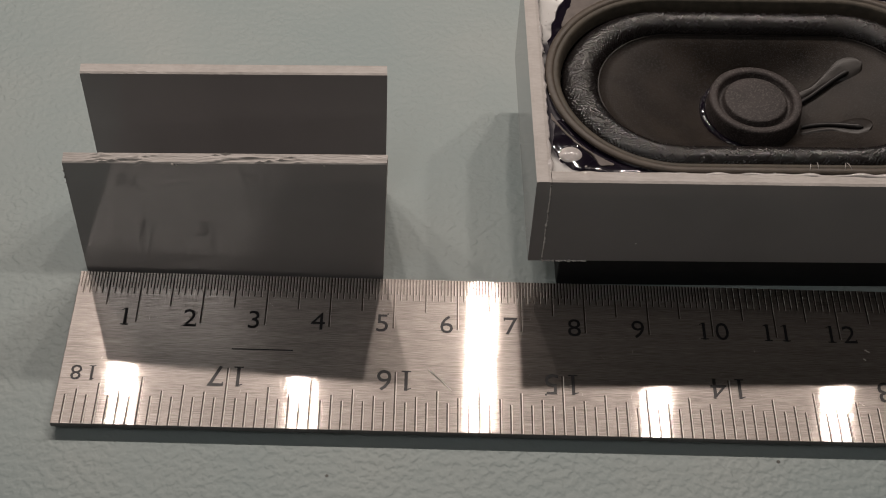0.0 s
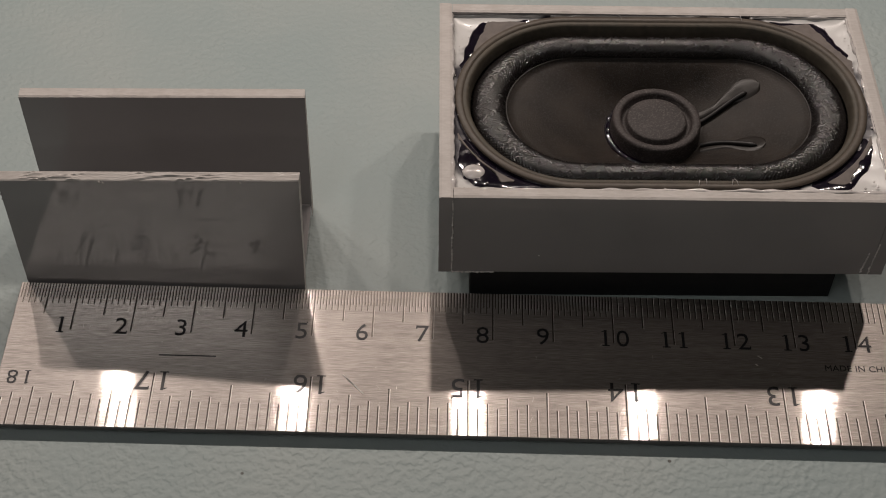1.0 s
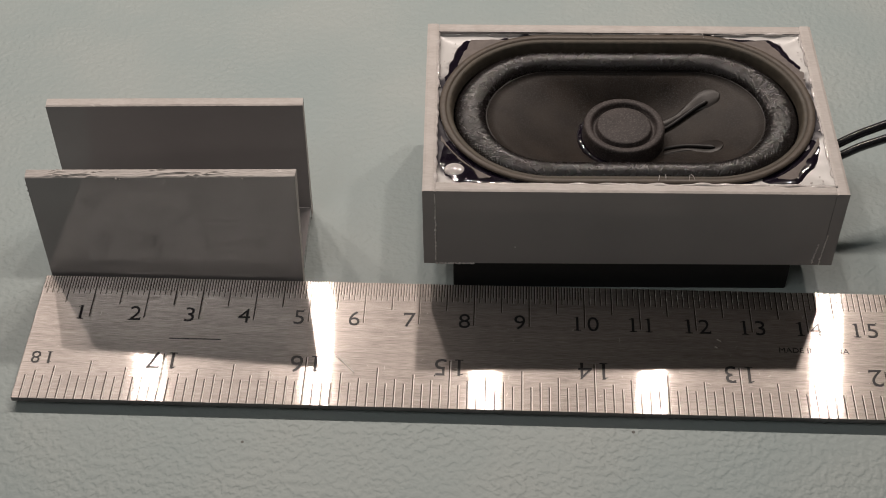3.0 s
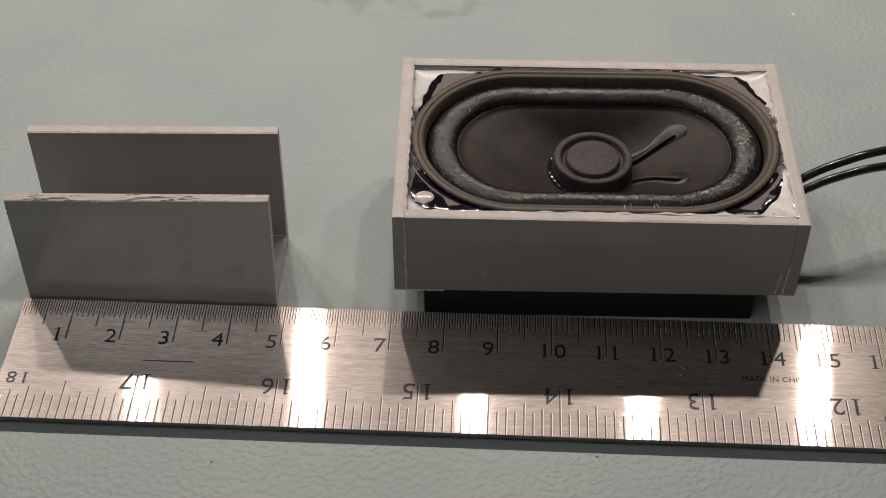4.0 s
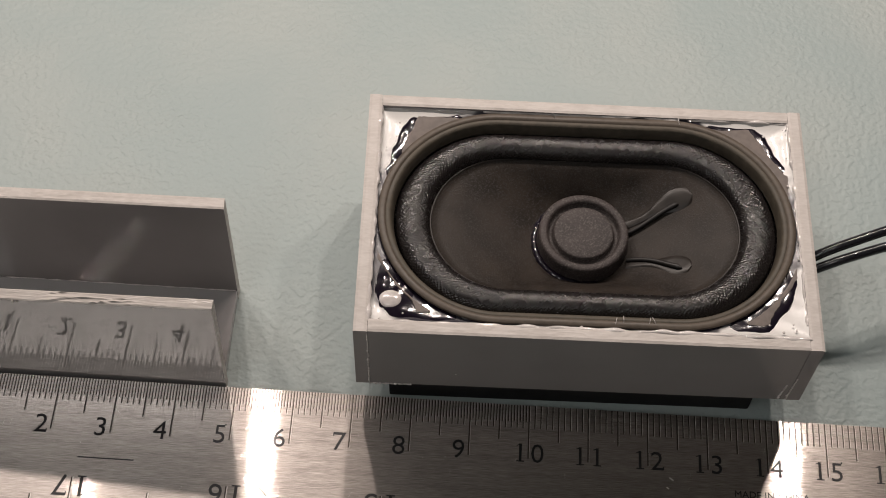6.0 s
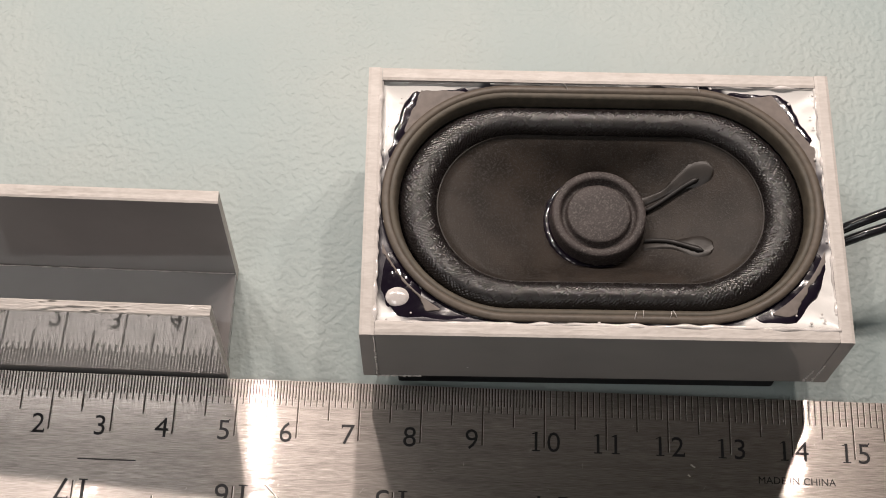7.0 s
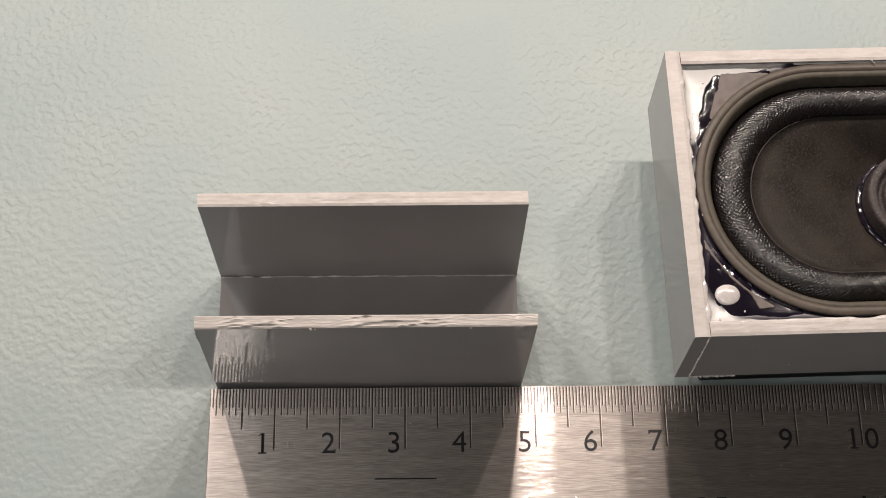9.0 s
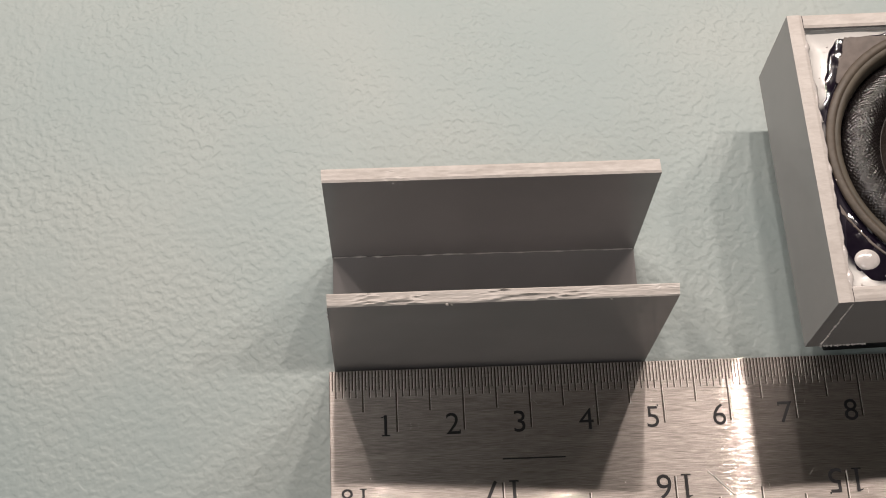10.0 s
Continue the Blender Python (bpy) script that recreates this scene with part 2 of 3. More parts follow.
CAP = fibre_material("dark_felted_cap", (0.037, 0.0285, 0.0275), 0.62, 0.4, 0.1)
RUBBER = surround_material()
VARNISH = plain("clear_dark_varnish", (0.02, 0.016, 0.0135), 0.42, 0.3, 300, 0.00006, spec=0.35)
LEAD = plain("dark_varnished_lead", (0.012, 0.01, 0.0095), 0.5, 0.3, 500, 0.00005)
CABLE = plain("black_cable_sheath", (0.012, 0.012, 0.016), 0.2, 0.2, 450, 0.00012, coat=0.4)
SHADE = plain("black_shade_block", (0.012, 0.012, 0.013), 0.7, 0.2)
WALL = plain("pale_room_wall", (0.6, 0.57, 0.54), 0.9, 0.05, 40, 0.0, wide=3)
CEILING = plain("white_ceiling", (0.6, 0.585, 0.56), 0.9, 0.04, 40, 0.0, wide=3)


# ---- building helpers ----
def mesh_of(name, verts, faces, smooth=False):
    me = bpy.data.meshes.new(name)
    me.from_pydata([(x * CM, y * CM, z * CM) for x, y, z in verts], [], faces)
    bm = bmesh.new()
    bm.from_mesh(me)
    bmesh.ops.recalc_face_normals(bm, faces=bm.faces)
    bm.to_mesh(me)
    bm.free()
    if smooth:
        me.shade_smooth()
    me.update()
    return me


def part(name, me, material, parent=None, label=""):
    ob = new(name, me)
    for mt in material if isinstance(material, (list, tuple)) else [material]:
        me.materials.append(mt)
    if parent:
        ob.parent = parent
    return tagged(ob, label) if label else ob


def box(name, x0, x1, y0, y1, z0, z1, bevel=0.0):
    v = [(x, y, z) for z in (z0, z1) for y in (y0, y1) for x in (x0, x1)]
    f = [(0, 2, 3, 1), (4, 5, 7, 6), (0, 1, 5, 4), (2, 6, 7, 3), (0, 4, 6, 2), (1, 3, 7, 5)]
    me = mesh_of(name, v, f)
    if bevel:
        bm = bmesh.new()
        bm.from_mesh(me)
        bmesh.ops.bevel(bm, geom=list(bm.edges), offset=bevel * CM, segments=2, profile=0.6, affect="EDGES")
        bm.to_mesh(me)
        bm.free()
    return me


def plate(name, low, high, n=90, rough=0.02, seed=0, chips=0.0, cross=5, end=0):
    """A sawn sheet. low and high: the four corners (front left, front right, back right, back left) of its foot and of its top.
    The top is uneven where the saw went; its faces take the second material."""
    rows = []
    low, high = [Vector(p) for p in low], [Vector(p) for p in high]
    verts, faces, tops = [], [], []
    for i in range(n + 1):
        s = i / n
        fb, bb = low[0].lerp(low[1], s), low[3].lerp(low[2], s)
        ft, bt = high[0].lerp(high[1], s), high[3].lerp(high[2], s)
        ring = [fb]
        for k in range(cross + 1):
            c = k / cross
            p = ft.lerp(bt, c)
            q = Vector((p.x * 1.1 + seed, p.y * 9 + seed, 0))
            dz = rough * (noise.noise(q * 2.2) * 0.7 + noise.noise(q * 7) * 0.5)
            if chips and 0 < k < cross:
                ridge = noise.noise(Vector((p.x * 1.7 - c * 2.6 + seed, c * 1.6 + seed, 1.7)))
                gate = max(0.0, min(1.0, 2.5 * noise.noise(Vector((p.x * 0.9 + seed, 4.2, 0))) + 0.55))
                dz += chips * gate * max(0.0, 1.0 - abs(ridge) * 5.5)
            if k in (0, cross):
                dz = dz * 0.35 - 0.012
            ring.append(p + Vector((0, 0, dz)))
        ring.append(bb)
        rows.append(range(len(verts), len(verts) + len(ring)))
        verts += [tuple(p) for p in ring]
    m = cross + 3
    for i in range(n):
        for k in range(m):
            a, b = rows[i], rows[i + 1]
            faces.append((a[k], b[k], b[(k + 1) % m], a[(k + 1) % m]))
            tops.append(1 if 1 <= k <= cross else 0)
    for r in (rows[0], rows[-1]):
        faces.append(tuple(r))
        tops.append(end)
    me = mesh_of(name, verts, faces)
    me.polygons.foreach_set("material_index", tops)
    me.update()
    return me


def tube(name, points, radius, sides=10, flat=1.0, taper=None):
    """A round strand along points, in cm."""
    pts = [Vector(p) for p in points]
    smooth = []
    for i in range(len(pts) - 1):
        p0, p1, p2, p3 = pts[max(0, i - 1)], pts[i], pts[i + 1], pts[min(len(pts) - 1, i + 2)]
        for k in range(8):
            t = k / 8
            smooth.append(0.5 * ((2 * p1) + (p2 - p0) * t + (2 * p0 - 5 * p1 + 4 * p2 - p3) * t * t + (3 * p1 - p0 - 3 * p2 + p3) * t ** 3))
    smooth.append(pts[-1])
    verts, faces, count = [], [], len(smooth)
    for i, p in enumerate(smooth):
        d = (smooth[min(count - 1, i + 1)] - smooth[max(0, i - 1)]).normalized()
        side = d.cross(Vector((0, 0, 1))).normalized()
        up = side.cross(d)
        s = i / (count - 1)
        r = radius * (taper(s) if taper else 1.0)
        for k in range(sides):
            a = 2 * math.pi * k / sides
            verts.append(tuple(p + side * (r * math.cos(a)) + up * (r * flat * math.sin(a))))
    for i in range(count - 1):
        for k in range(sides):
            faces.append((i * sides + k, i * sides + (k + 1) % sides, (i + 1) * sides + (k + 1) % sides, (i + 1) * sides + k))
    faces.append(tuple(range(sides)))
    faces.append(tuple(range((count - 1) * sides, count * sides)))
    return mesh_of(name, verts, faces, True)


def stadium(r, a, count):
    """Points of a long rounded outline: half circles of radius r, 2a apart; each with the angle of its outward side."""
    out = []
    for k in range(count):
        u = 4.0 * k / count
        side = 0 if u < 1.44 else 1 if u < 2 else 2 if u < 3.44 else 3
        if side in (0, 2):
            th = math.pi * ((u - side) / 1.44 - 0.5) + (math.pi if side else 0)
            out.append((r * math.cos(th) + (a if side == 0 else -a), r * math.sin(th), th))
        else:
            s = (u - (1.44 if side == 1 else 3.44)) / 0.56
            sign = 1 if side == 1 else -1
            out.append((sign * a * (1 - 2 * s), sign * r, sign * math.pi / 2))
    return out


def well_circle(r, count):
    """Points of a circle that go with those of stadium()."""
    out = []
    for k in range(count):
        u = 4.0 * k / count
        side = 0 if u < 1.44 else 1 if u < 2 else 2 if u < 3.44 else 3
        if side in (0, 2):
            th = radians(130) * ((u - side) / 1.44 - 0.5) + (math.pi if side else 0)
        else:
            s = (u - (1.44 if side == 1 else 3.44)) / 0.56
            th = radians(65 + 50 * s) + (math.pi if side == 3 else 0)
        out.append((r * math.cos(th), r * math.sin(th)))
    return out


def loft(name, rings, close=False, smooth=True):
    """Joins rings of points, each a list of (x, y, z) of the same length; close: fills the last."""
    verts, faces, n = [p for ring in rings for p in ring], [], len(rings[0])
    for i in range(len(rings) - 1):
        for k in range(n):
            faces.append((i * n + k, i * n + (k + 1) % n, (i + 1) * n + (k + 1) % n, (i + 1) * n + k))
    if close:
        faces.append(tuple(range((len(rings) - 1) * n, len(rings) * n)))
    return mesh_of(name, verts, faces, smooth)


def thing(name, at, label, category, turn=0.0, group=""):
    ob = new(name)
    ob.matrix_world = pose(at[0] * CM, at[1] * CM, at[2] * CM, 0, 0, turn)
    ob.empty_display_size = 0.01
    return tagged(ob, label, category, group)


def add_serifs(me, body):
    """Foot bars under the upright strokes of 1 and 4, a flag at the head of each 1, and the spurs of 2, 5 and 7."""
    bm = bmesh.new()
    bm.from_mesh(me)
    seen, islands = set(), []
    for v in bm.verts:
        if v in seen:
            continue
        stack, island = [v], []
        seen.add(v)
        while stack:
            w = stack.pop()
            island.append(w.co.copy())
            for e in w.link_edges:
                o = e.other_vert(w)
                if o not in seen:
                    seen.add(o)
                    stack.append(o)
        islands.append(island)
    islands = [k for k in islands if len(k) > 4]
    islands.sort(key=lambda k: sum(c.x for c in k) / len(k))
    for digit, island in zip(body, islands):
        x0, x1 = min(c.x for c in island), max(c.x for c in island)
        y0, y1 = min(c.y for c in island), max(c.y for c in island)
        top = max(c.z for c in island)
        high = y1 - y0
        foot = [c.x for c in island if c.y < y0 + 0.06 * high]
        stem = max(foot) - min(foot)
        one, four = x1 - x0 < 0.3 * high, min(foot) > x0 + 0.5 * (x1 - x0)
        spur = {"7": (x0, x0 + 0.055 * high, y1 - 0.2 * high, y1 - 0.01 * high), "2": (x1 - 0.055 * high, x1, y0 + 0.01 * high, y0 + 0.2 * high),
                "5": (x1 - 0.05 * high, x1 + 0.01 * high, y1 - 0.02 * high, y1 + 0.07 * high)}.get(digit)
        if spur:
            bm.faces.new([bm.verts.new((x, y, top + 0.000002)) for x, y in ((spur[0], spur[2]), (spur[1], spur[2]), (spur[1], spur[3]), (spur[0], spur[3]))])
            continue
        if not 0.05 * high < stem < 0.34 * high or not (one or four):
            continue
        mid = (max(foot) + min(foot)) / 2
        half, thick = (0.2 * high, 0.065 * high) if one else (0.13 * high, 0.04 * high)
        bars = [((mid - half, y0), (mid + half, y0), (mid + half, y0 + thick), (mid - half, y0 + thick))]
        if one:
            bars.append(((mid, y1), (mid, y1 - 0.08 * high), (mid - 0.21 * high, y1 - 0.13 * high), (mid - 0.21 * high, y1 - 0.09 * high)))
        for bar in bars:
            bm.faces.new([bm.verts.new((x, y, top + 0.000002)) for x, y in bar])
    bmesh.ops.recalc_face_normals(bm, faces=bm.faces)
    bm.to_mesh(me)
    bm.free()


def lettering(name, body, size, at, turn, material, parent, space=1.0):
    curve = bpy.data.curves.new(name, "FONT")
    curve.body, curve.size, curve.align_x, curve.align_y = body, size * CM, "CENTER", "CENTER"
    curve.offset, curve.extrude, curve.space_character, curve.resolution_u = (-0.00002 if body.isdigit() else 0.00002) * size, 0.00002, space, 3
    source = new(name, curve)
    me = bpy.data.meshes.new_from_object(source.evaluated_get(bpy.context.evaluated_depsgraph_get()))
    bpy.data.objects.remove(source)
    if body.isdigit():
        thicken(me, 0.042 * size * CM)
        add_serifs(me, body)
    ob = part(name, me, material, parent)
    ob.matrix_local = pose(at[0] * CM, at[1] * CM, at[2] * CM, 0, 0, turn)
    return ob


def thicken(me, reach):
    """Widens the upright strokes alone, as a roman numeral has them: each edge moves sideways as far as it faces sideways."""
    bm = bmesh.new()
    bm.from_mesh(me)
    moves = {}
    for v in bm.verts:
        sides = [f.normal.x for f in v.link_faces if abs(f.normal.z) < 0.5]
        if sides:
            moves[v] = sum(sides) / len(sides)
    for v, step in moves.items():
        v.co.x += reach * step
    bm.to_mesh(me)
    bm.free()


# ---- the room and the bench ----
def slab(name, x0, x1, y0, y1, z0, z1, material, label, category):
    ob = part(name, box(name, x0, x1, y0, y1, z0, z1), material)
    return tagged(ob, label, category, kind="structure")


slab("table_top", -90, 110, -70, 80, TABLE_Z - 3, TABLE_Z, MAT, "pale green-grey bench mat with a leathery grain", "bench")
slab("floor", -200, 200, -200, 200, -80, -75, WALL, "plain dim floor under the bench", "floor")
slab("ceiling", -200, 200, -200, 200, 165, 170, CEILING, "plain off-white ceiling over the bench", "ceiling")
slab("wall_north", -200, 200, 200, 205, -75, 165, WALL, "plain dim wall behind the bench", "wall")
slab("wall_south", -200, 200, -205, -200, -75, 165, WALL, "plain dim wall before the bench", "wall")
slab("wall_east", 200, 205, -200, 200, -75, 165, WALL, "plain dim wall beside the bench", "wall")
slab("wall_west", -205, -200, -200, 200, -75, 165, WALL, "plain dim wall beside the bench", "wall")


# ---- the steel ruler ----
RULER_TOP, RULER_LONG, RULER_WIDE = 0.10, 46.2, 2.84


def marks(name, spans, burr=0.0):
    """Thin etched strokes: (x, y0, y1, half width); burr: width of the raised bright lip along one side of each."""
    verts, faces, kinds = [], [], []
    for x, y0, y1, w in spans:
        for x0, x1, lift, kind in ((x - w, x + w, 0.003, 0), (x + w + 0.001, x + w + 0.001 + burr, 0.0036, 1)):
            if x1 - x0 < 0.002:
                continue
            k = len(verts)
            z0, z1 = RULER_TOP - 0.002, RULER_TOP + lift
            verts += [(x0, y0, z0), (x1, y0, z0), (x1, y1, z0), (x0, y1, z0), (x0, y0, z1), (x1, y0, z1), (x1, y1, z1), (x0, y1, z1)]
            faces += [(k + 4, k + 5, k + 6, k + 7), (k, k + 1, k + 5, k + 4), (k + 1, k + 2, k + 6, k + 5), (k + 2, k + 3, k + 7, k + 6), (k + 3, k, k + 4, k + 7)]
            kinds += [kind] * 5
    me = mesh_of(name, verts, faces)
    me.polygons.foreach_set("material_index", kinds)
    return me


def graduate(name, strokes, ruler, rest_label, groove, burr=0.0):
    """Each stroke of the near end as a piece of its own, the far ones joined."""
    shared, rest = {}, []
    for x, y0, y1, w in strokes:
        if x > 16.2:
            rest.append((x, y0, y1, w))
            continue
        key = (y0, y1, w)
        if key not in shared:
            shared[key] = marks(name, [(0, y0, y1, w)], burr)
            shared[key].materials.append(groove)
            shared[key].materials.append(SCRATCH)
        ob = new(name, shared[key])
        ob.parent = ruler
        ob.location = (x * CM, 0, 0)
    far = part("far_" + name, marks("far_" + name, rest, burr), [groove, SCRATCH], ruler, rest_label)
    tagged(far, kind="stuff")


def build_ruler():
    ruler = thing("steel_ruler", (0, 0, 0), "long brushed steel ruler with black etched centimetre and inch scales", "ruler")
    me = box("blade", 0, RULER_LONG, -RULER_WIDE, 0, RULER_TOP - 0.1, RULER_TOP, 0.008)
    uv = me.uv_layers.new(name="across")
    for loop in me.loops:
        co = me.vertices[loop.vertex_index].co
        uv.data[loop.index].uv = (co.y, -co.x)
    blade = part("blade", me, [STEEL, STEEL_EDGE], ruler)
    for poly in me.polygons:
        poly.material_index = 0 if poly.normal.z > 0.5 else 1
    part("cork_backing", box("cork_backing", 0.4, RULER_LONG - 0.4, -RULER_WIDE + 0.25, -0.25, TABLE_Z, RULER_TOP - 0.1), CORK, ruler, "thin dark backing strip under the blade")
    strokes = []
    for k in range(1, 901):
        x = k * 0.05
        if k % 20 == 0:
            y = -0.97
        elif k % 10 == 0:
            y = -0.65
        elif k % 2 == 0:
            y = -0.425
        elif k < 200:
            y = -0.31
        else:
            continue
        strokes.append((x, -0.006, y, 0.0105 if k % 10 else 0.0125))
    graduate("millimetre_stroke", strokes, ruler, "black etched millimetre strokes further along", ETCH, 0.006)
    strokes = []
    for k in range(287, 0, -1):
        x = -0.02 + 45.72 - k * 2.54 / 16
        y = -1.76 if k % 16 == 0 else -1.96 if k % 8 == 0 else -2.09 if k % 4 == 0 else -2.2 if k % 2 == 0 else -2.3
        strokes.append((x, -RULER_WIDE + 0.006, y - 0.03, 0.0115))
    graduate("inch_stroke", strokes, ruler, "worn etched inch strokes further along", BRIGHT_ETCH, 0.013)
    top = RULER_TOP + 0.003
    for n in range(1, 46):
        if n < 10:
            lettering("numeral", str(n), 0.475, (n - 0.17, -0.89, top), 0, INK, ruler)
        else:
            lettering("numeral", str(n), 0.475, (n + 0.01, -0.89, top), 0, INK, ruler, 1.2)
    for n in range(1, 19):
        x = 45.7 - n * 2.54 + (0.38 if n == 18 else 0)
        lettering("numeral", str(n), 0.38 if n == 18 else 0.53, (x, -1.92, top), 180, INK, ruler, 1.25 if n > 9 else 1.0)
    lettering("maker_line", "MADE IN CHINA", 0.165, (14.04, -1.37, top), 0, INK, ruler, 1.02)
    part("etched_line", box("etched_line", 2.54, 3.475, -1.446, -1.424, RULER_TOP - 0.002, RULER_TOP + 0.003), INK, ruler)
    for pts in (((5.56, -1.73), (5.70, -1.87), (5.92, -2.10)), ((5.63, -1.80), (5.75, -1.93)), ((12.35, -1.15), (12.42, -1.2)), ((12.3, -1.32), (12.34, -1.35))):
        part("scratch", tube("scratch", [(x, y, RULER_TOP) for x, y in pts], 0.012, 6, 0.4), SCRATCH, ruler, "bright scratch in the steel")
    rng = random.Random(21)
    verts, faces = [], []
    for k in range(70):
        x, y = rng.uniform(0.2, 15.5), rng.uniform(-2.6, -0.5) if k % 3 else rng.uniform(-2.6, -1.7)
        q, long, w = rng.gauss(1.45, 0.5), rng.uniform(0.05, 0.28), rng.uniform(0.002, 0.005)
        dx, dy = math.cos(q) * long / 2, math.sin(q) * long / 2
        ux, uy, i = -math.sin(q) * w, math.cos(q) * w, len(verts)
        z0 = RULER_TOP + 0.0012
        verts += [(x - dx, y - dy, z0 - 0.002), (x + ux, y + uy, z0), (x + dx, y + dy, z0 - 0.002), (x - ux, y - uy, z0)]
        faces.append((i, i + 1, i + 2, i + 3))
    fine = part("fine_scratches", mesh_of("fine_scratches", verts, faces), SCRATCH, ruler, "fine bright scratches in the worn steel")
    tagged(fine, kind="stuff")
    return ruler


build_ruler()


# ---- the plastic channel ----
def build_channel():
    ch = thing("plastic_channel", (0, 0, TABLE_Z), "grey plastic sheet channel with two sawn upright walls", "channel")
    off = -TABLE_Z
    z0 = 0.0
    front = plate("front_wall", [(0.085, 0.045, z0), (4.805, 0.035, z0), (4.805, 0.215, z0), (0.085, 0.225, z0)],
                  [(0.085, 0.125, 2.53 + off), (4.868, 0.05, 2.775 + off), (4.88, 0.225, 2.795 + off), (0.08, 0.31, 2.56 + off)], 400, 0.008, 3, 0.03, 10, 1)
    back = plate("back_wall", [(0.085, 1.82, z0), (4.78, 1.82, z0), (4.78, 2.03, z0), (0.085, 2.03, z0)],
                 [(0.035, 2.0, 2.525 + off), (4.812, 1.90, 2.77 + off), (4.80, 2.115, 2.765 + off), (0.025, 2.205, 2.54 + off)], 200, 0.006, 11, 0.006, 6, 1)
    wall = part("front_wall", front, [PVC, CUT], ch, "grey plastic wall with a chipped saw-cut top")
    for x, z, r in ((0.088, 2.47, 0.012), (0.088, 2.34, 0.015), (0.088, 2.22, 0.010), (1.72, 2.70, 0.022), (1.78, 2.69, 0.016), (3.95, 2.80, 0.018)):
        y = 0.04 + (0.08 - 0.013 * x) * z / 2.65
        pts = [(x - r, y + 0.01, z + off - 0.11 + 0.3 * r), (x, y - 0.008, z + off - 0.11), (x + 0.6 * r, y + 0.002, z + off - 0.11 - 0.6 * r)]
        part("burr", tube("burr", pts, r, 6, 0.7, lambda s: 0.25 + 0.8 * math.sin(math.pi * s)), CUT if x > 1 else PVC, wall, "ragged burr left by the saw")
    part("back_wall", back, [PVC, CUT], ch)
    base = part("base", box("base", 0.088, 4.777, 0.23, 1.817, 0.08, 0.29), PVC, ch)
    part("glue_seam", tube("glue_seam", [(0.1 + 0.233 * k, 1.82 + 0.003 * (k % 3), 0.293) for k in range(21)], 0.013, 6, 0.7, lambda s: 0.75 + 1.3 * noise.noise(Vector((s * 30, 2, 5)))), CLEAR_GLUE, base, "faint bead of glue along the inner corner")
    return ch


build_channel()


# ---- the box that holds the loudspeaker ----
W, D, TOP, FOOT, T = 7.36, 4.56, 2.60, 0.77, 0.22
BASE = (BOX_AT[0], BOX_AT[1], TABLE_Z)
SPEAKER_Y = 0.015  # the loudspeaker's middle, off the box's


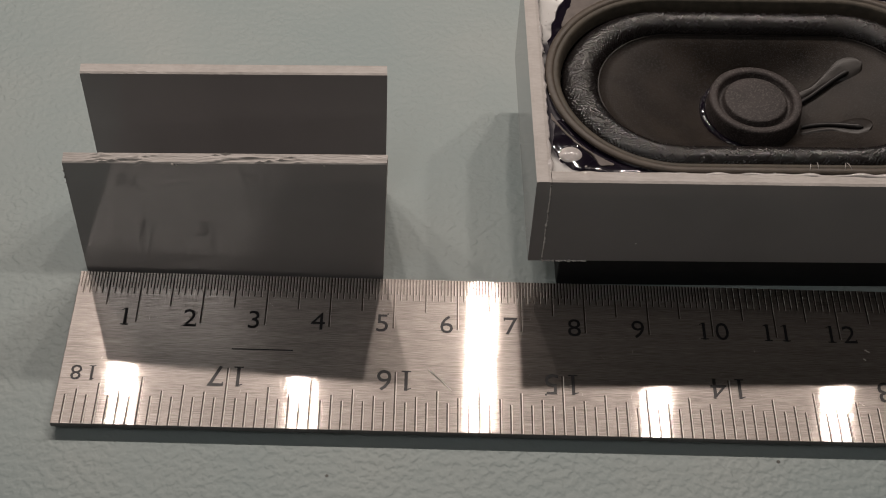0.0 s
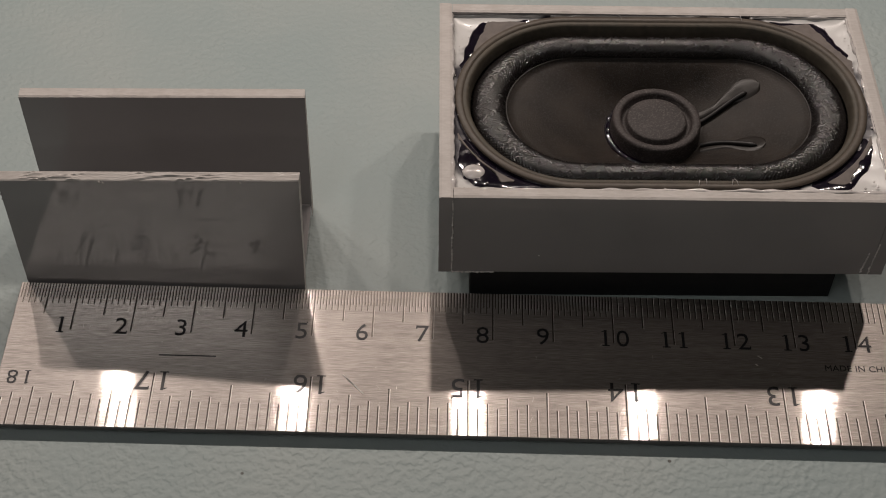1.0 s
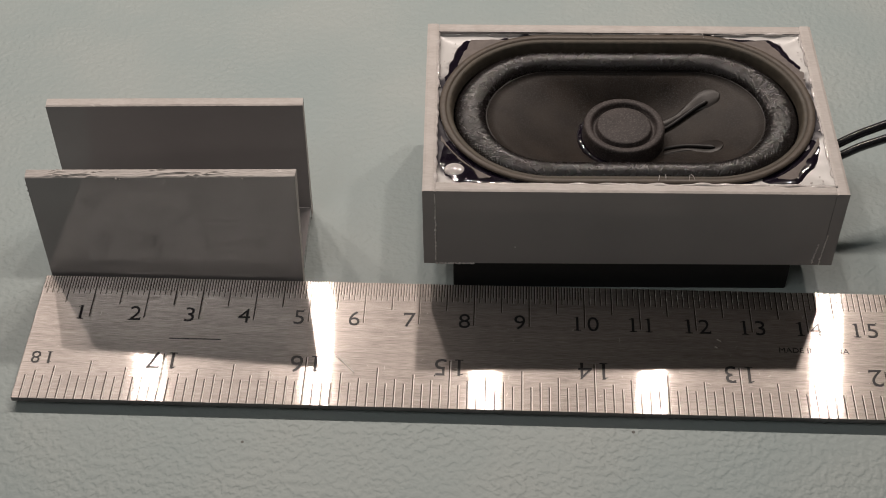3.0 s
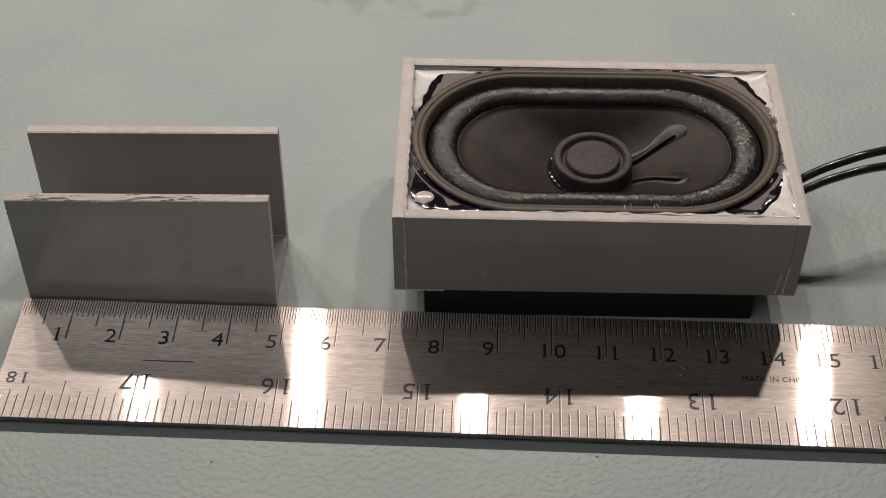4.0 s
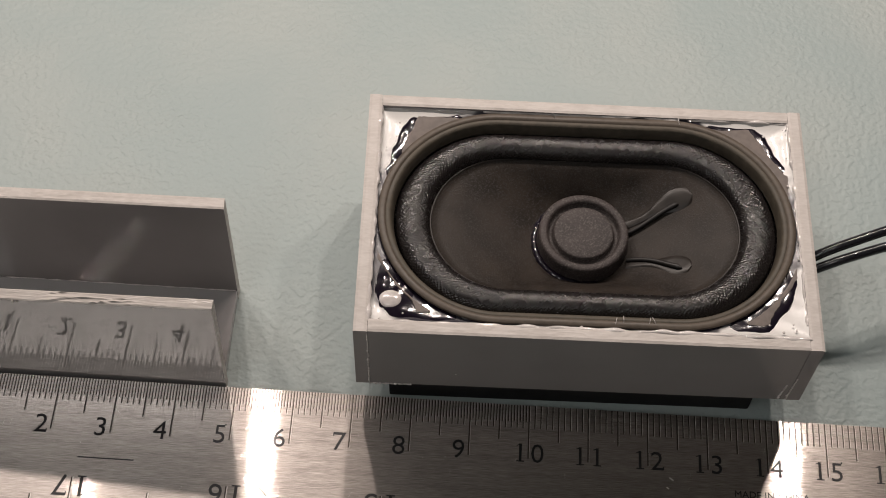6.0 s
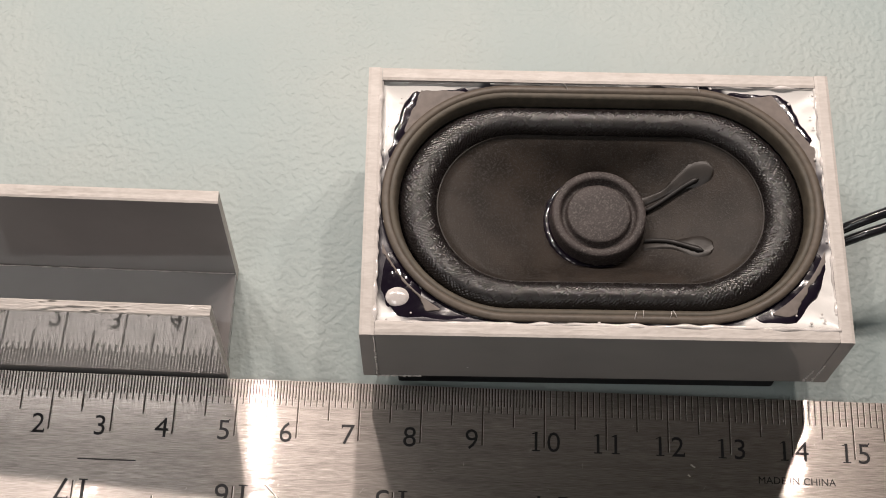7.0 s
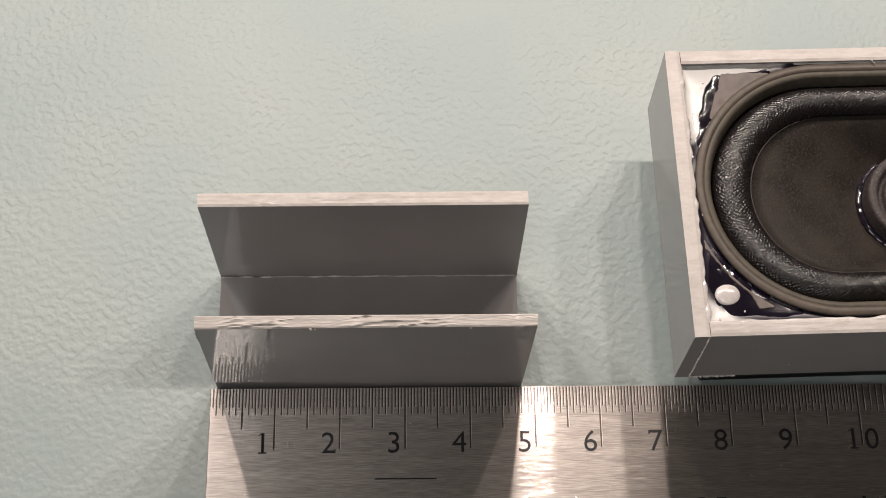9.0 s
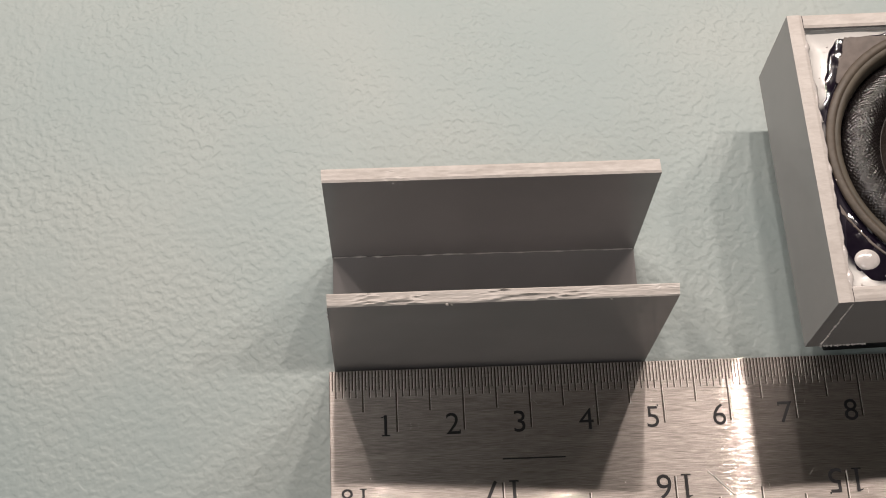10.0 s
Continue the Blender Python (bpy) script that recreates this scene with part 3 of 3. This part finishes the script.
def build_enclosure():
    off = -TABLE_Z
    bx = thing("speaker_box", BASE, "small grey plastic sheet box with glued corners, holding a loudspeaker", "speaker box", BOX_TURN)
    t, f = TOP + off, FOOT + off

    def wall(name, x0, x1, y0, y1, seed, label=""):
        c = [(x0, y0), (x1, y0), (x1, y1), (x0, y1)]
        n = int(max(x1 - x0, y1 - y0) * 14)
        if y1 - y0 > x1 - x0:
            c = [(x0, y1), (x0, y0), (x1, y0), (x1, y1)]
        return part(name, plate(name, [(*p, f) for p in c], [(*p, t - 0.0064 * p[0]) for p in c], n, 0.005, seed, 0.003), [PVC, CUT_FINE], bx, label)

    wall("side_panel", -W / 2, -W / 2 + T, -D / 2, D / 2, 5)
    wall("side_panel", W / 2 - T, W / 2, -D / 2, D / 2, 17)
    front = wall("front_panel", -W / 2 + T + 0.006, W / 2 - T - 0.006, -D / 2 + 0.006, -D / 2 + T, 29)
    wall("back_panel", -W / 2 + T + 0.006, W / 2 - T - 0.006, D / 2 - T, D / 2 - 0.004, 41)
    part("bottom_panel", box("bottom_panel", -W / 2 + T, W / 2 - T, -D / 2 + T, D / 2 - T, f + 0.005, f + 0.2), PVC, bx)
    # black block, set well forward, stands in for the deep shade under the box
    part("shade_block", box("shade_block", -3.15, 3.02, -D / 2 + 0.2, D / 2 - 0.4, 0, f + 0.004, 0.04), SHADE, bx, "black block that makes the deep shade under the box")
    # filler between the walls and the loudspeaker, drawn up a little where it wets the walls
    n = 320
    inner = [(x, y + SPEAKER_Y) for x, y, _ in stadium(1.95, 1.40, n)]
    hx, hy = W / 2 - T + 0.01, D / 2 - T + 0.01
    outer = []
    for x, y in inner:
        k = min(hx / max(1e-6, abs(x)), hy / max(1e-6, abs(y)))
        outer.append((x * k, y * k))
    for cx, cy in ((hx, hy), (-hx, hy), (-hx, -hy), (hx, -hy)):
        j = min(range(n), key=lambda q: (outer[q][0] - cx) ** 2 + (outer[q][1] - cy) ** 2)
        outer[j] = (cx, cy)
    z = t - 0.125
    rows = []
    for s in (0.0, 0.04, 0.09, 0.16, 0.26, 0.4, 0.6, 0.8, 1.0):
        row = []
        for (x, y), (u, v) in zip(outer, inner):
            px, py = x + (u - x) * s, y + (v - y) * s
            q = Vector((px * 1.6, py * 1.6, 5.0))
            away = min(hx - abs(px), hy - abs(py))
            row.append((px, py, z + 0.07 * math.exp(-away / 0.11) + 0.018 * noise.noise(q) + 0.006 * noise.noise(q * 4)))
        rows.append(row)
    rows.append([(x, y, z - 0.3) for x, y in inner])
    part("filler", loft("filler", rows), FILLER, bx, "glossy white filler darkened by black glue near the loudspeaker")
    for (x0, y0), (x1, y1), r in (((-hx, -hy), (hx, -hy), 0.05), ((hx, -hy), (hx, hy), 0.05), ((hx, hy), (-hx, hy), 0.05), ((-hx, hy), (-hx, -hy), 0.06)):
        pts = []
        m = 30 if abs(x1 - x0) > 1 else 20
        for k in range(m + 1):
            s = k / m
            q = Vector((s * 9 + x0, y0, 2.0))
            pts.append((x0 + (x1 - x0) * s + 0.03 * noise.noise(q * 3), y0 + (y1 - y0) * s + 0.03 * noise.noise(q * 3.3), t - 0.0064 * x0 - 0.05 + 0.03 * noise.noise(q * 2.1)))
        part("glue_bead", tube("glue_bead", pts, r, 7, 0.8, lambda s, x0=x0: 0.7 + 0.6 * noise.noise(Vector((s * 25 + x0, 3, 1)))), CLEAR_GLUE, bx, "uneven shiny bead of glue inside the rim")
    # dark glue and a white bubble in the front corner
    def dome(name, cx, cy, z, rx, ry, high, wobble, seed):
        rows = []
        for i in range(8):
            q = radians(88 * i / 7)
            rows.append([(cx + rx * math.cos(q) * (1 + wobble * noise.noise(Vector((2 * math.cos(e), 2 * math.sin(e), seed)))) * math.cos(e),
                          cy + ry * math.cos(q) * (1 + wobble * noise.noise(Vector((2 * math.cos(e), 2 * math.sin(e), seed)))) * math.sin(e),
                          z + high * math.sin(q)) for e in (2 * math.pi * k / 28 for k in range(28))])
        return loft(name, rows, True)

    part("glue_pool", dome("glue_pool", -3.16, -1.45, t - 0.15, 0.24, 0.42, 0.06, 0.45, 2.0), BLACK_GLUE, bx, "pool of dark shiny glue")
    part("glue_bubble", dome("glue_bubble", -3.13, -1.62, t - 0.12, 0.185, 0.165, 0.075, 0.0, 1.0), CLEAR_GLUE, bx, "round white bubble of glue")
    # small shiny drops along the inner rim
    rng = random.Random(5)
    verts, faces = [], []
    for _ in range(55):
        if rng.random() < 0.45:
            x, y = rng.choice((-1, 1)) * (hx - abs(rng.gauss(0.06, 0.05))), rng.uniform(-hy, hy)
        elif rng.random() < 0.5:
            x, y = rng.uniform(-hx, hx), rng.choice((-1, 1)) * (hy - abs(rng.gauss(0.03, 0.03)))
        else:
            x, y = rng.choice((-1, 1)) * (hx - abs(rng.gauss(0.25, 0.15))), rng.choice((-1, 1)) * (hy - abs(rng.gauss(0.3, 0.2)))
        r, k = rng.uniform(0.008, 0.026), len(verts)
        zz = z + 0.07
        for i, (f0, f1) in enumerate(((1.0, 0.0), (0.75, 0.42))):
            for j in range(7):
                e = 2 * math.pi * j / 7
                verts.append((x + r * f0 * math.cos(e), y + r * f0 * math.sin(e), zz + r * f1))
        verts.append((x, y, zz + r * 0.6))
        for j in range(7):
            faces.append((k + j, k + (j + 1) % 7, k + 7 + (j + 1) % 7, k + 7 + j))
            faces.append((k + 7 + j, k + 7 + (j + 1) % 7, k + 14))
    drops = part("glue_spatter", mesh_of("glue_spatter", verts, faces, True), CLEAR_GLUE, bx, "tiny shiny drops of glue along the rim")
    tagged(drops, kind="stuff")
    # smears of glue on the outside
    def smear(a0, a1, seed):
        pts = [tuple(Vector(a0).lerp(Vector(a1), k / 14) + Vector((0.02 * noise.noise(Vector((k * 0.7, seed, 0))), 0, 0.02 * noise.noise(Vector((k * 0.9, seed, 3)))))) for k in range(15)]
        part("glue_smear", tube("glue_smear", pts, 0.022, 6, 1.0, lambda s: 0.6 + 0.9 * noise.noise(Vector((s * 22, seed, 1)))), CLEAR_GLUE, front, "dried smear of glue on the panel")

    smear((W / 2 - T - 0.02, -D / 2, f + 0.03), (W / 2 - T + 0.02, -D / 2, f + 0.8), 1.0)
    smear((W / 2 - T - 0.15, -D / 2, f + 0.05), (W / 2 - T - 0.1, -D / 2, f + 0.55), 4.0)
    smear((-W / 2 + T, -D / 2, f), (-W / 2 + T + 0.7, -D / 2, f), 7.0)
    smear((-W / 2 + T, -D / 2, f + 0.02), (-W / 2 + T, -D / 2, t - 0.05), 9.0)
    return bx




GRAIN, GRAIN_HIGH = 2 * math.pi / 0.058, 0.0066  # the surround's pebbles, in cm


def build_speaker():
    off = -TABLE_Z + 0.15
    sp = thing("loudspeaker", (BOX_AT[0] - 0.001, BOX_AT[1] + SPEAKER_Y, TABLE_Z), "oval black loudspeaker with a pebbled rubber surround, glued into the box", "loudspeaker", BOX_TURN)
    n, a = 192, 1.40

    def ring(r, z):
        aa = a - 0.12 * max(0.0, min(1.0, (1.72 - r) / 0.5))
        return [(x, y, z + off) for x, y, _ in stadium(r, aa, n)]

    def circle(r, z):
        return [(x, y + 0.01, z + off) for x, y in well_circle(r, n)]

    def reach(x, y, th, hx, hy, cut):
        """How far one can go outward from a point of the oval, inside a plate with cut corners."""
        dx, dy = math.cos(th), math.sin(th)
        far = 9.0
        for nx, ny, d in ((1, 0, hx), (-1, 0, hx), (0, 1, hy), (0, -1, hy), *cut):
            lean = dx * nx + dy * ny
            if lean > 1e-6:
                far = min(far, (d - x * nx - y * ny) / lean)
        return far

    # glossy black glue in the gutter round the rim
    rows, m = [[] for _ in range(8)], 768
    for x, y, th in stadium(1.96, a, m):
        p = Vector((x * 1.5, y * 1.5, 3.0))
        w = reach(x, y, th, 3.46, 2.015, ((-0.95, 0.31, 3.46), (0.85, 0.527, 3.52), (-0.85, -0.527, 3.76), (0.85, -0.527, 3.52)))
        w = max(0.03, min(w + 0.09 * noise.noise(p * 1.3) + 0.05 * noise.noise(p * 4), reach(x, y, th, 3.465, 2.03 - SPEAKER_Y * (1 if y > 0 else -1), ())))
        for k, (s, lift) in enumerate(((0, 0.0), (0.2, 0.01), (0.4, 0.02), (0.6, 0.025), (0.78, 0.028), (0.9, 0.02), (0.97, 0.0), (1.0, -0.06))):
            q = Vector(((x + math.cos(th) * w * s) * 3.2, (y + math.sin(th) * w * s) * 3.2, 8.0))
            bump = 0.012 * noise.noise(q) + 0.006 * noise.noise(q * 2.3)
            rows[k].append((x + math.cos(th) * w * s, y + math.sin(th) * w * s, 2.325 + off + lift + (bump if k < 7 else 0)))
    part("glue_ring", loft("glue_ring", rows), BLACK_GLUE, sp, "ragged glossy black glue")
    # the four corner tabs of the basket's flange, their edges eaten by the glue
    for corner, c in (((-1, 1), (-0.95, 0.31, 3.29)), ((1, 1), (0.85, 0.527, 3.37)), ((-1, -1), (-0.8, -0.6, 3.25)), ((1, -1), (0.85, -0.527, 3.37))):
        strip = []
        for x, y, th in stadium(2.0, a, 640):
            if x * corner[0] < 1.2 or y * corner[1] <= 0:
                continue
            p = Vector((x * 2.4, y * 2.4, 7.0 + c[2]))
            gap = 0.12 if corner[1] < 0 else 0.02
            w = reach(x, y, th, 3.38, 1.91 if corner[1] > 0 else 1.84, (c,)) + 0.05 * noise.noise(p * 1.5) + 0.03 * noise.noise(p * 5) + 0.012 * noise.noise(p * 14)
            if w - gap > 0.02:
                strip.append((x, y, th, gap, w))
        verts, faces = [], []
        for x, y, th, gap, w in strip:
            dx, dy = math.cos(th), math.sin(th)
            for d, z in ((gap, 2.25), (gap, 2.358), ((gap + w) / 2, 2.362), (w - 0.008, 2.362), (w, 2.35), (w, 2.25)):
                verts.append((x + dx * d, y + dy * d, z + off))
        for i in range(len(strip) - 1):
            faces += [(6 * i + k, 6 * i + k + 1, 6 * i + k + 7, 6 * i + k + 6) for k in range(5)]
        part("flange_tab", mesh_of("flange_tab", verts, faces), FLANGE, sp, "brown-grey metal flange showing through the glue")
    rim = part("rim", loft("rim", [ring(2.02, 2.375), ring(2.02, 2.39), ring(2.005, 2.415), ring(1.935, 2.42), ring(1.905, 2.41), ring(1.885, 2.385)]), RIM, sp, "brown pressed rim")
    part("skirt", loft("skirt", [ring(2.018, 2.0), ring(2.018, 2.378)]), BLACK_GLUE, rim, "black outer wall of the rim")
    part("gasket", loft("gasket", [ring(1.90, 2.38), ring(1.885, 2.395), ring(1.83, 2.39), ring(1.80, 2.36), ring(1.775, 2.25), ring(1.76, 2.17)]), CARD, sp, "dull olive card ring")
    # frayed fibres on the rim
    rng = random.Random(12)
    for x, y in ((0.55, -1.93), (0.42, -1.96), (0.95, -1.94), (1.05, -1.93), (-0.5, 1.95), (1.6, 1.93)):
        e = rng.uniform(-0.6, 0.6)
        part("fibre", tube("fibre", [(x, y, 2.415 + off), (x + 0.05 * e, y + 0.04, 2.45 + off), (x + 0.12 * e, y + 0.1, 2.44 + off)], 0.007, 5), CLEAR_GLUE, rim, "thin pale thread of glue")
    # the roll of the surround
    profile = [(1.78, 2.06)] + [(1.505 + 0.235 * math.cos(radians(q)), 2.09 + 0.225 * math.sin(radians(q))) for q in range(0, 181, 15)]
    skin, across, around = [], 6, 1700
    arc = [0.0]
    middle = stadium(1.5, a - 0.05, around)
    for (x0, y0, _), (x1, y1, _) in zip(middle, middle[1:]):
        arc.append(arc[-1] + math.hypot(x1 - x0, y1 - y0))
    for i in range(across * (len(profile) - 1) + 1):
        u = i / across
        k = min(int(u), len(profile) - 2)
        p0, p1, p2, p3 = (Vector(profile[max(0, min(len(profile) - 1, k + j))]) for j in (-1, 0, 1, 2))
        t = u - k
        r, z = 0.5 * ((2 * p1) + (p2 - p0) * t + (2 * p0 - 5 * p1 + 4 * p2 - p3) * t * t + (3 * p1 - p0 - 3 * p2 + p3) * t ** 3)
        aa = a - 0.12 * max(0.0, min(1.0, (1.72 - r) / 0.5))
        down = 0.0615 * u  # way down the roll, in cm
        row = []
        for (x, y, th), way in zip(stadium(r, aa, around), arc):
            q = Vector((way * 11, down * 11, 1.0))
            grain = math.cos(way * GRAIN + 3.0 * noise.noise(q)) * math.cos(down * GRAIN + 3.0 * noise.noise(q + Vector((0, 0, 40.0))))
            row.append((x + 0.4 * GRAIN_HIGH * grain * math.cos(th) * (r - 1.505) / 0.235, y + 0.4 * GRAIN_HIGH * grain * math.sin(th) * (r - 1.505) / 0.235, z + off + GRAIN_HIGH * grain))
        skin.append(row)
    part("surround", loft("surround", skin), RUBBER, sp, "pebbled black rubber roll")
    rows = [ring(1.285, 2.05), ring(1.272, 2.115), ring(1.252, 2.115), ring(1.23, 2.085)]
    edge, well = stadium(1.23, a - 0.117, n), well_circle(0.74, n)
    for i in range(1, 15):
        s = i / 14
        rows.append([(x * (1 - s) + u * s, y * (1 - s) + v * s, 2.085 - 0.525 * s ** 1.25 + off) for (x, y, _), (u, v) in zip(edge, well)])
    rows.append(circle(0.6, 1.55))
    cone = part("cone", loft("cone", rows), CONE, sp, "dark paper cone")
    bead = [ring(1.264 + 0.014 * math.cos(radians(q)), 2.118 + 0.014 * math.sin(radians(q))) for q in range(-30, 240, 30)]
    part("cone_bead", loft("cone_bead", bead), VARNISH, cone, "thin shiny bead round the cone")
    cap = part("dust_cap", loft("dust_cap", [circle(0.775, 1.5), circle(0.765, 1.66), circle(0.75, 1.86), circle(0.74, 1.90), circle(0.715, 1.92), circle(0.64, 1.92), circle(0.61, 1.905), circle(0.595, 1.87), circle(0.58, 1.80), circle(0.53, 1.79), circle(0.515, 1.83), circle(0.50, 1.89), circle(0.485, 1.905), circle(0.46, 1.91), circle(0.3, 1.915), circle(0.1, 1.92), circle(0.02, 1.92)], True), CAP, sp, "round dark cap with a grooved ring")
    part("cap_glue", tube("cap_glue", [(0.80 * math.cos(radians(q)), 0.80 * math.sin(radians(q)), 1.60 + off) for q in range(120, 290, 8)], 0.05, 7, 0.8, lambda s: 0.5 + 0.9 * math.sin(math.pi * s) ** 0.5 + 0.5 * noise.noise(Vector((s * 20, 1, 4)))), BLACK_GLUE, cap, "shiny glue at the foot of the cap")
    # two tinsel leads, each in a flat tear of varnish that lies on the cone
    skin = [p for row in rows[3:] for p in row]

    def cone_height(x, y):
        near = sorted(((p[0] - x) ** 2 + (p[1] - y) ** 2, p[2]) for p in skin)[:14]
        return sum(z / (d + 2e-3) for d, z in near) / sum(1 / (d + 2e-3) for d, z in near)

    def spline(pts, s):
        u = s * (len(pts) - 1)
        i = min(int(u), len(pts) - 2)
        p0, p1, p2, p3 = (Vector(pts[max(0, min(len(pts) - 1, i + k))]) for k in (-1, 0, 1, 2))
        t = u - i
        return 0.5 * ((2 * p1) + (p2 - p0) * t + (2 * p0 - 5 * p1 + 4 * p2 - p3) * t * t + (3 * p1 - p0 - 3 * p2 + p3) * t ** 3)

    def tear(s):
        wide = 0.105 - 0.03 * math.sin(math.pi * min(1.0, s / 0.5)) + 0.115 * max(0.0, min(1.0, (s - 0.35) / 0.35)) ** 1.5
        return wide * max(0.0, 1 - max(0.0, (s - 0.76) / 0.24) ** 2) ** 0.5

    for strand, film in (([(0.72, 0.18), (0.92, 0.26), (1.18, 0.41), (1.42, 0.55), (1.60, 0.62)], [(0.72, 0.36), (1.0, 0.44), (1.28, 0.585), (1.58, 0.71), (1.83, 0.77)]),
                         ([(0.74, -0.33), (0.95, -0.35), (1.18, -0.42), (1.40, -0.53), (1.60, -0.63)], [(0.73, -0.40), (1.0, -0.43), (1.28, -0.47), (1.54, -0.53), (1.76, -0.58)])):
        ends = [tuple((*spline(strand, k / 6), 0)[:2]) for k in range(7)]
        lead = part("lead", tube("lead", [(x, y, max(cone_height(x, y), 0) + 0.04) for x, y in ends], 0.04, 8, 1.0, lambda s: (0.8 + 0.5 * s) * min(1.0, 0.15 + 8 * (1 - s))), LEAD, sp, "thin black lead")
        verts, faces, across = [], [], 8
        for i in range(29):
            s = i / 28
            p, q = spline(film, s), spline(film, min(1.0, s + 0.02)) - spline(film, max(0.0, s - 0.02))
            side = Vector((-q.y, q.x)).normalized()
            for k in range(across + 1):
                c = 2 * k / across - 1
                at = p + side * (c * tear(s))
                verts.append((at.x, at.y, cone_height(at.x, at.y) + 0.035 * (1 - c ** 4) - 0.012 + 0.006 * noise.noise(Vector((at.x * 6, at.y * 6, 2)))))
        for i in range(28):
            for k in range(across):
                j = i * (across + 1) + k
                faces.append((j, j + 1, j + across + 2, j + across + 1))
        part("varnish", mesh_of("varnish", verts, faces, True), VARNISH, lead, "clear dark tear of varnish")
    return sp


build_enclosure()
build_speaker()

# ---- the two cables that leave the box ----
for pts in ([(14.12, 2.25, 1.25), (14.5, 2.38, 1.42), (14.82, 2.50, 1.57), (15.3, 2.66, 1.72), (16.2, 3.02, 1.78), (17.6, 3.6, 1.55), (19.5, 4.3, 0.65), (21.5, 4.9, -0.02), (25, 5.5, -0.02)],
            [(14.12, 2.12, 1.15), (14.5, 2.22, 1.29), (14.86, 2.33, 1.42), (15.3, 2.46, 1.56), (16.2, 2.77, 1.61), (17.6, 3.2, 1.42), (19.5, 3.75, 0.55), (21.5, 4.25, -0.02), (25, 4.85, -0.02)]):
    ob = part("cable", tube("cable", pts, 0.085, 12), CABLE)
    tagged(ob, "thin black cable coming out of the speaker box", "cable", "cables of the speaker box")
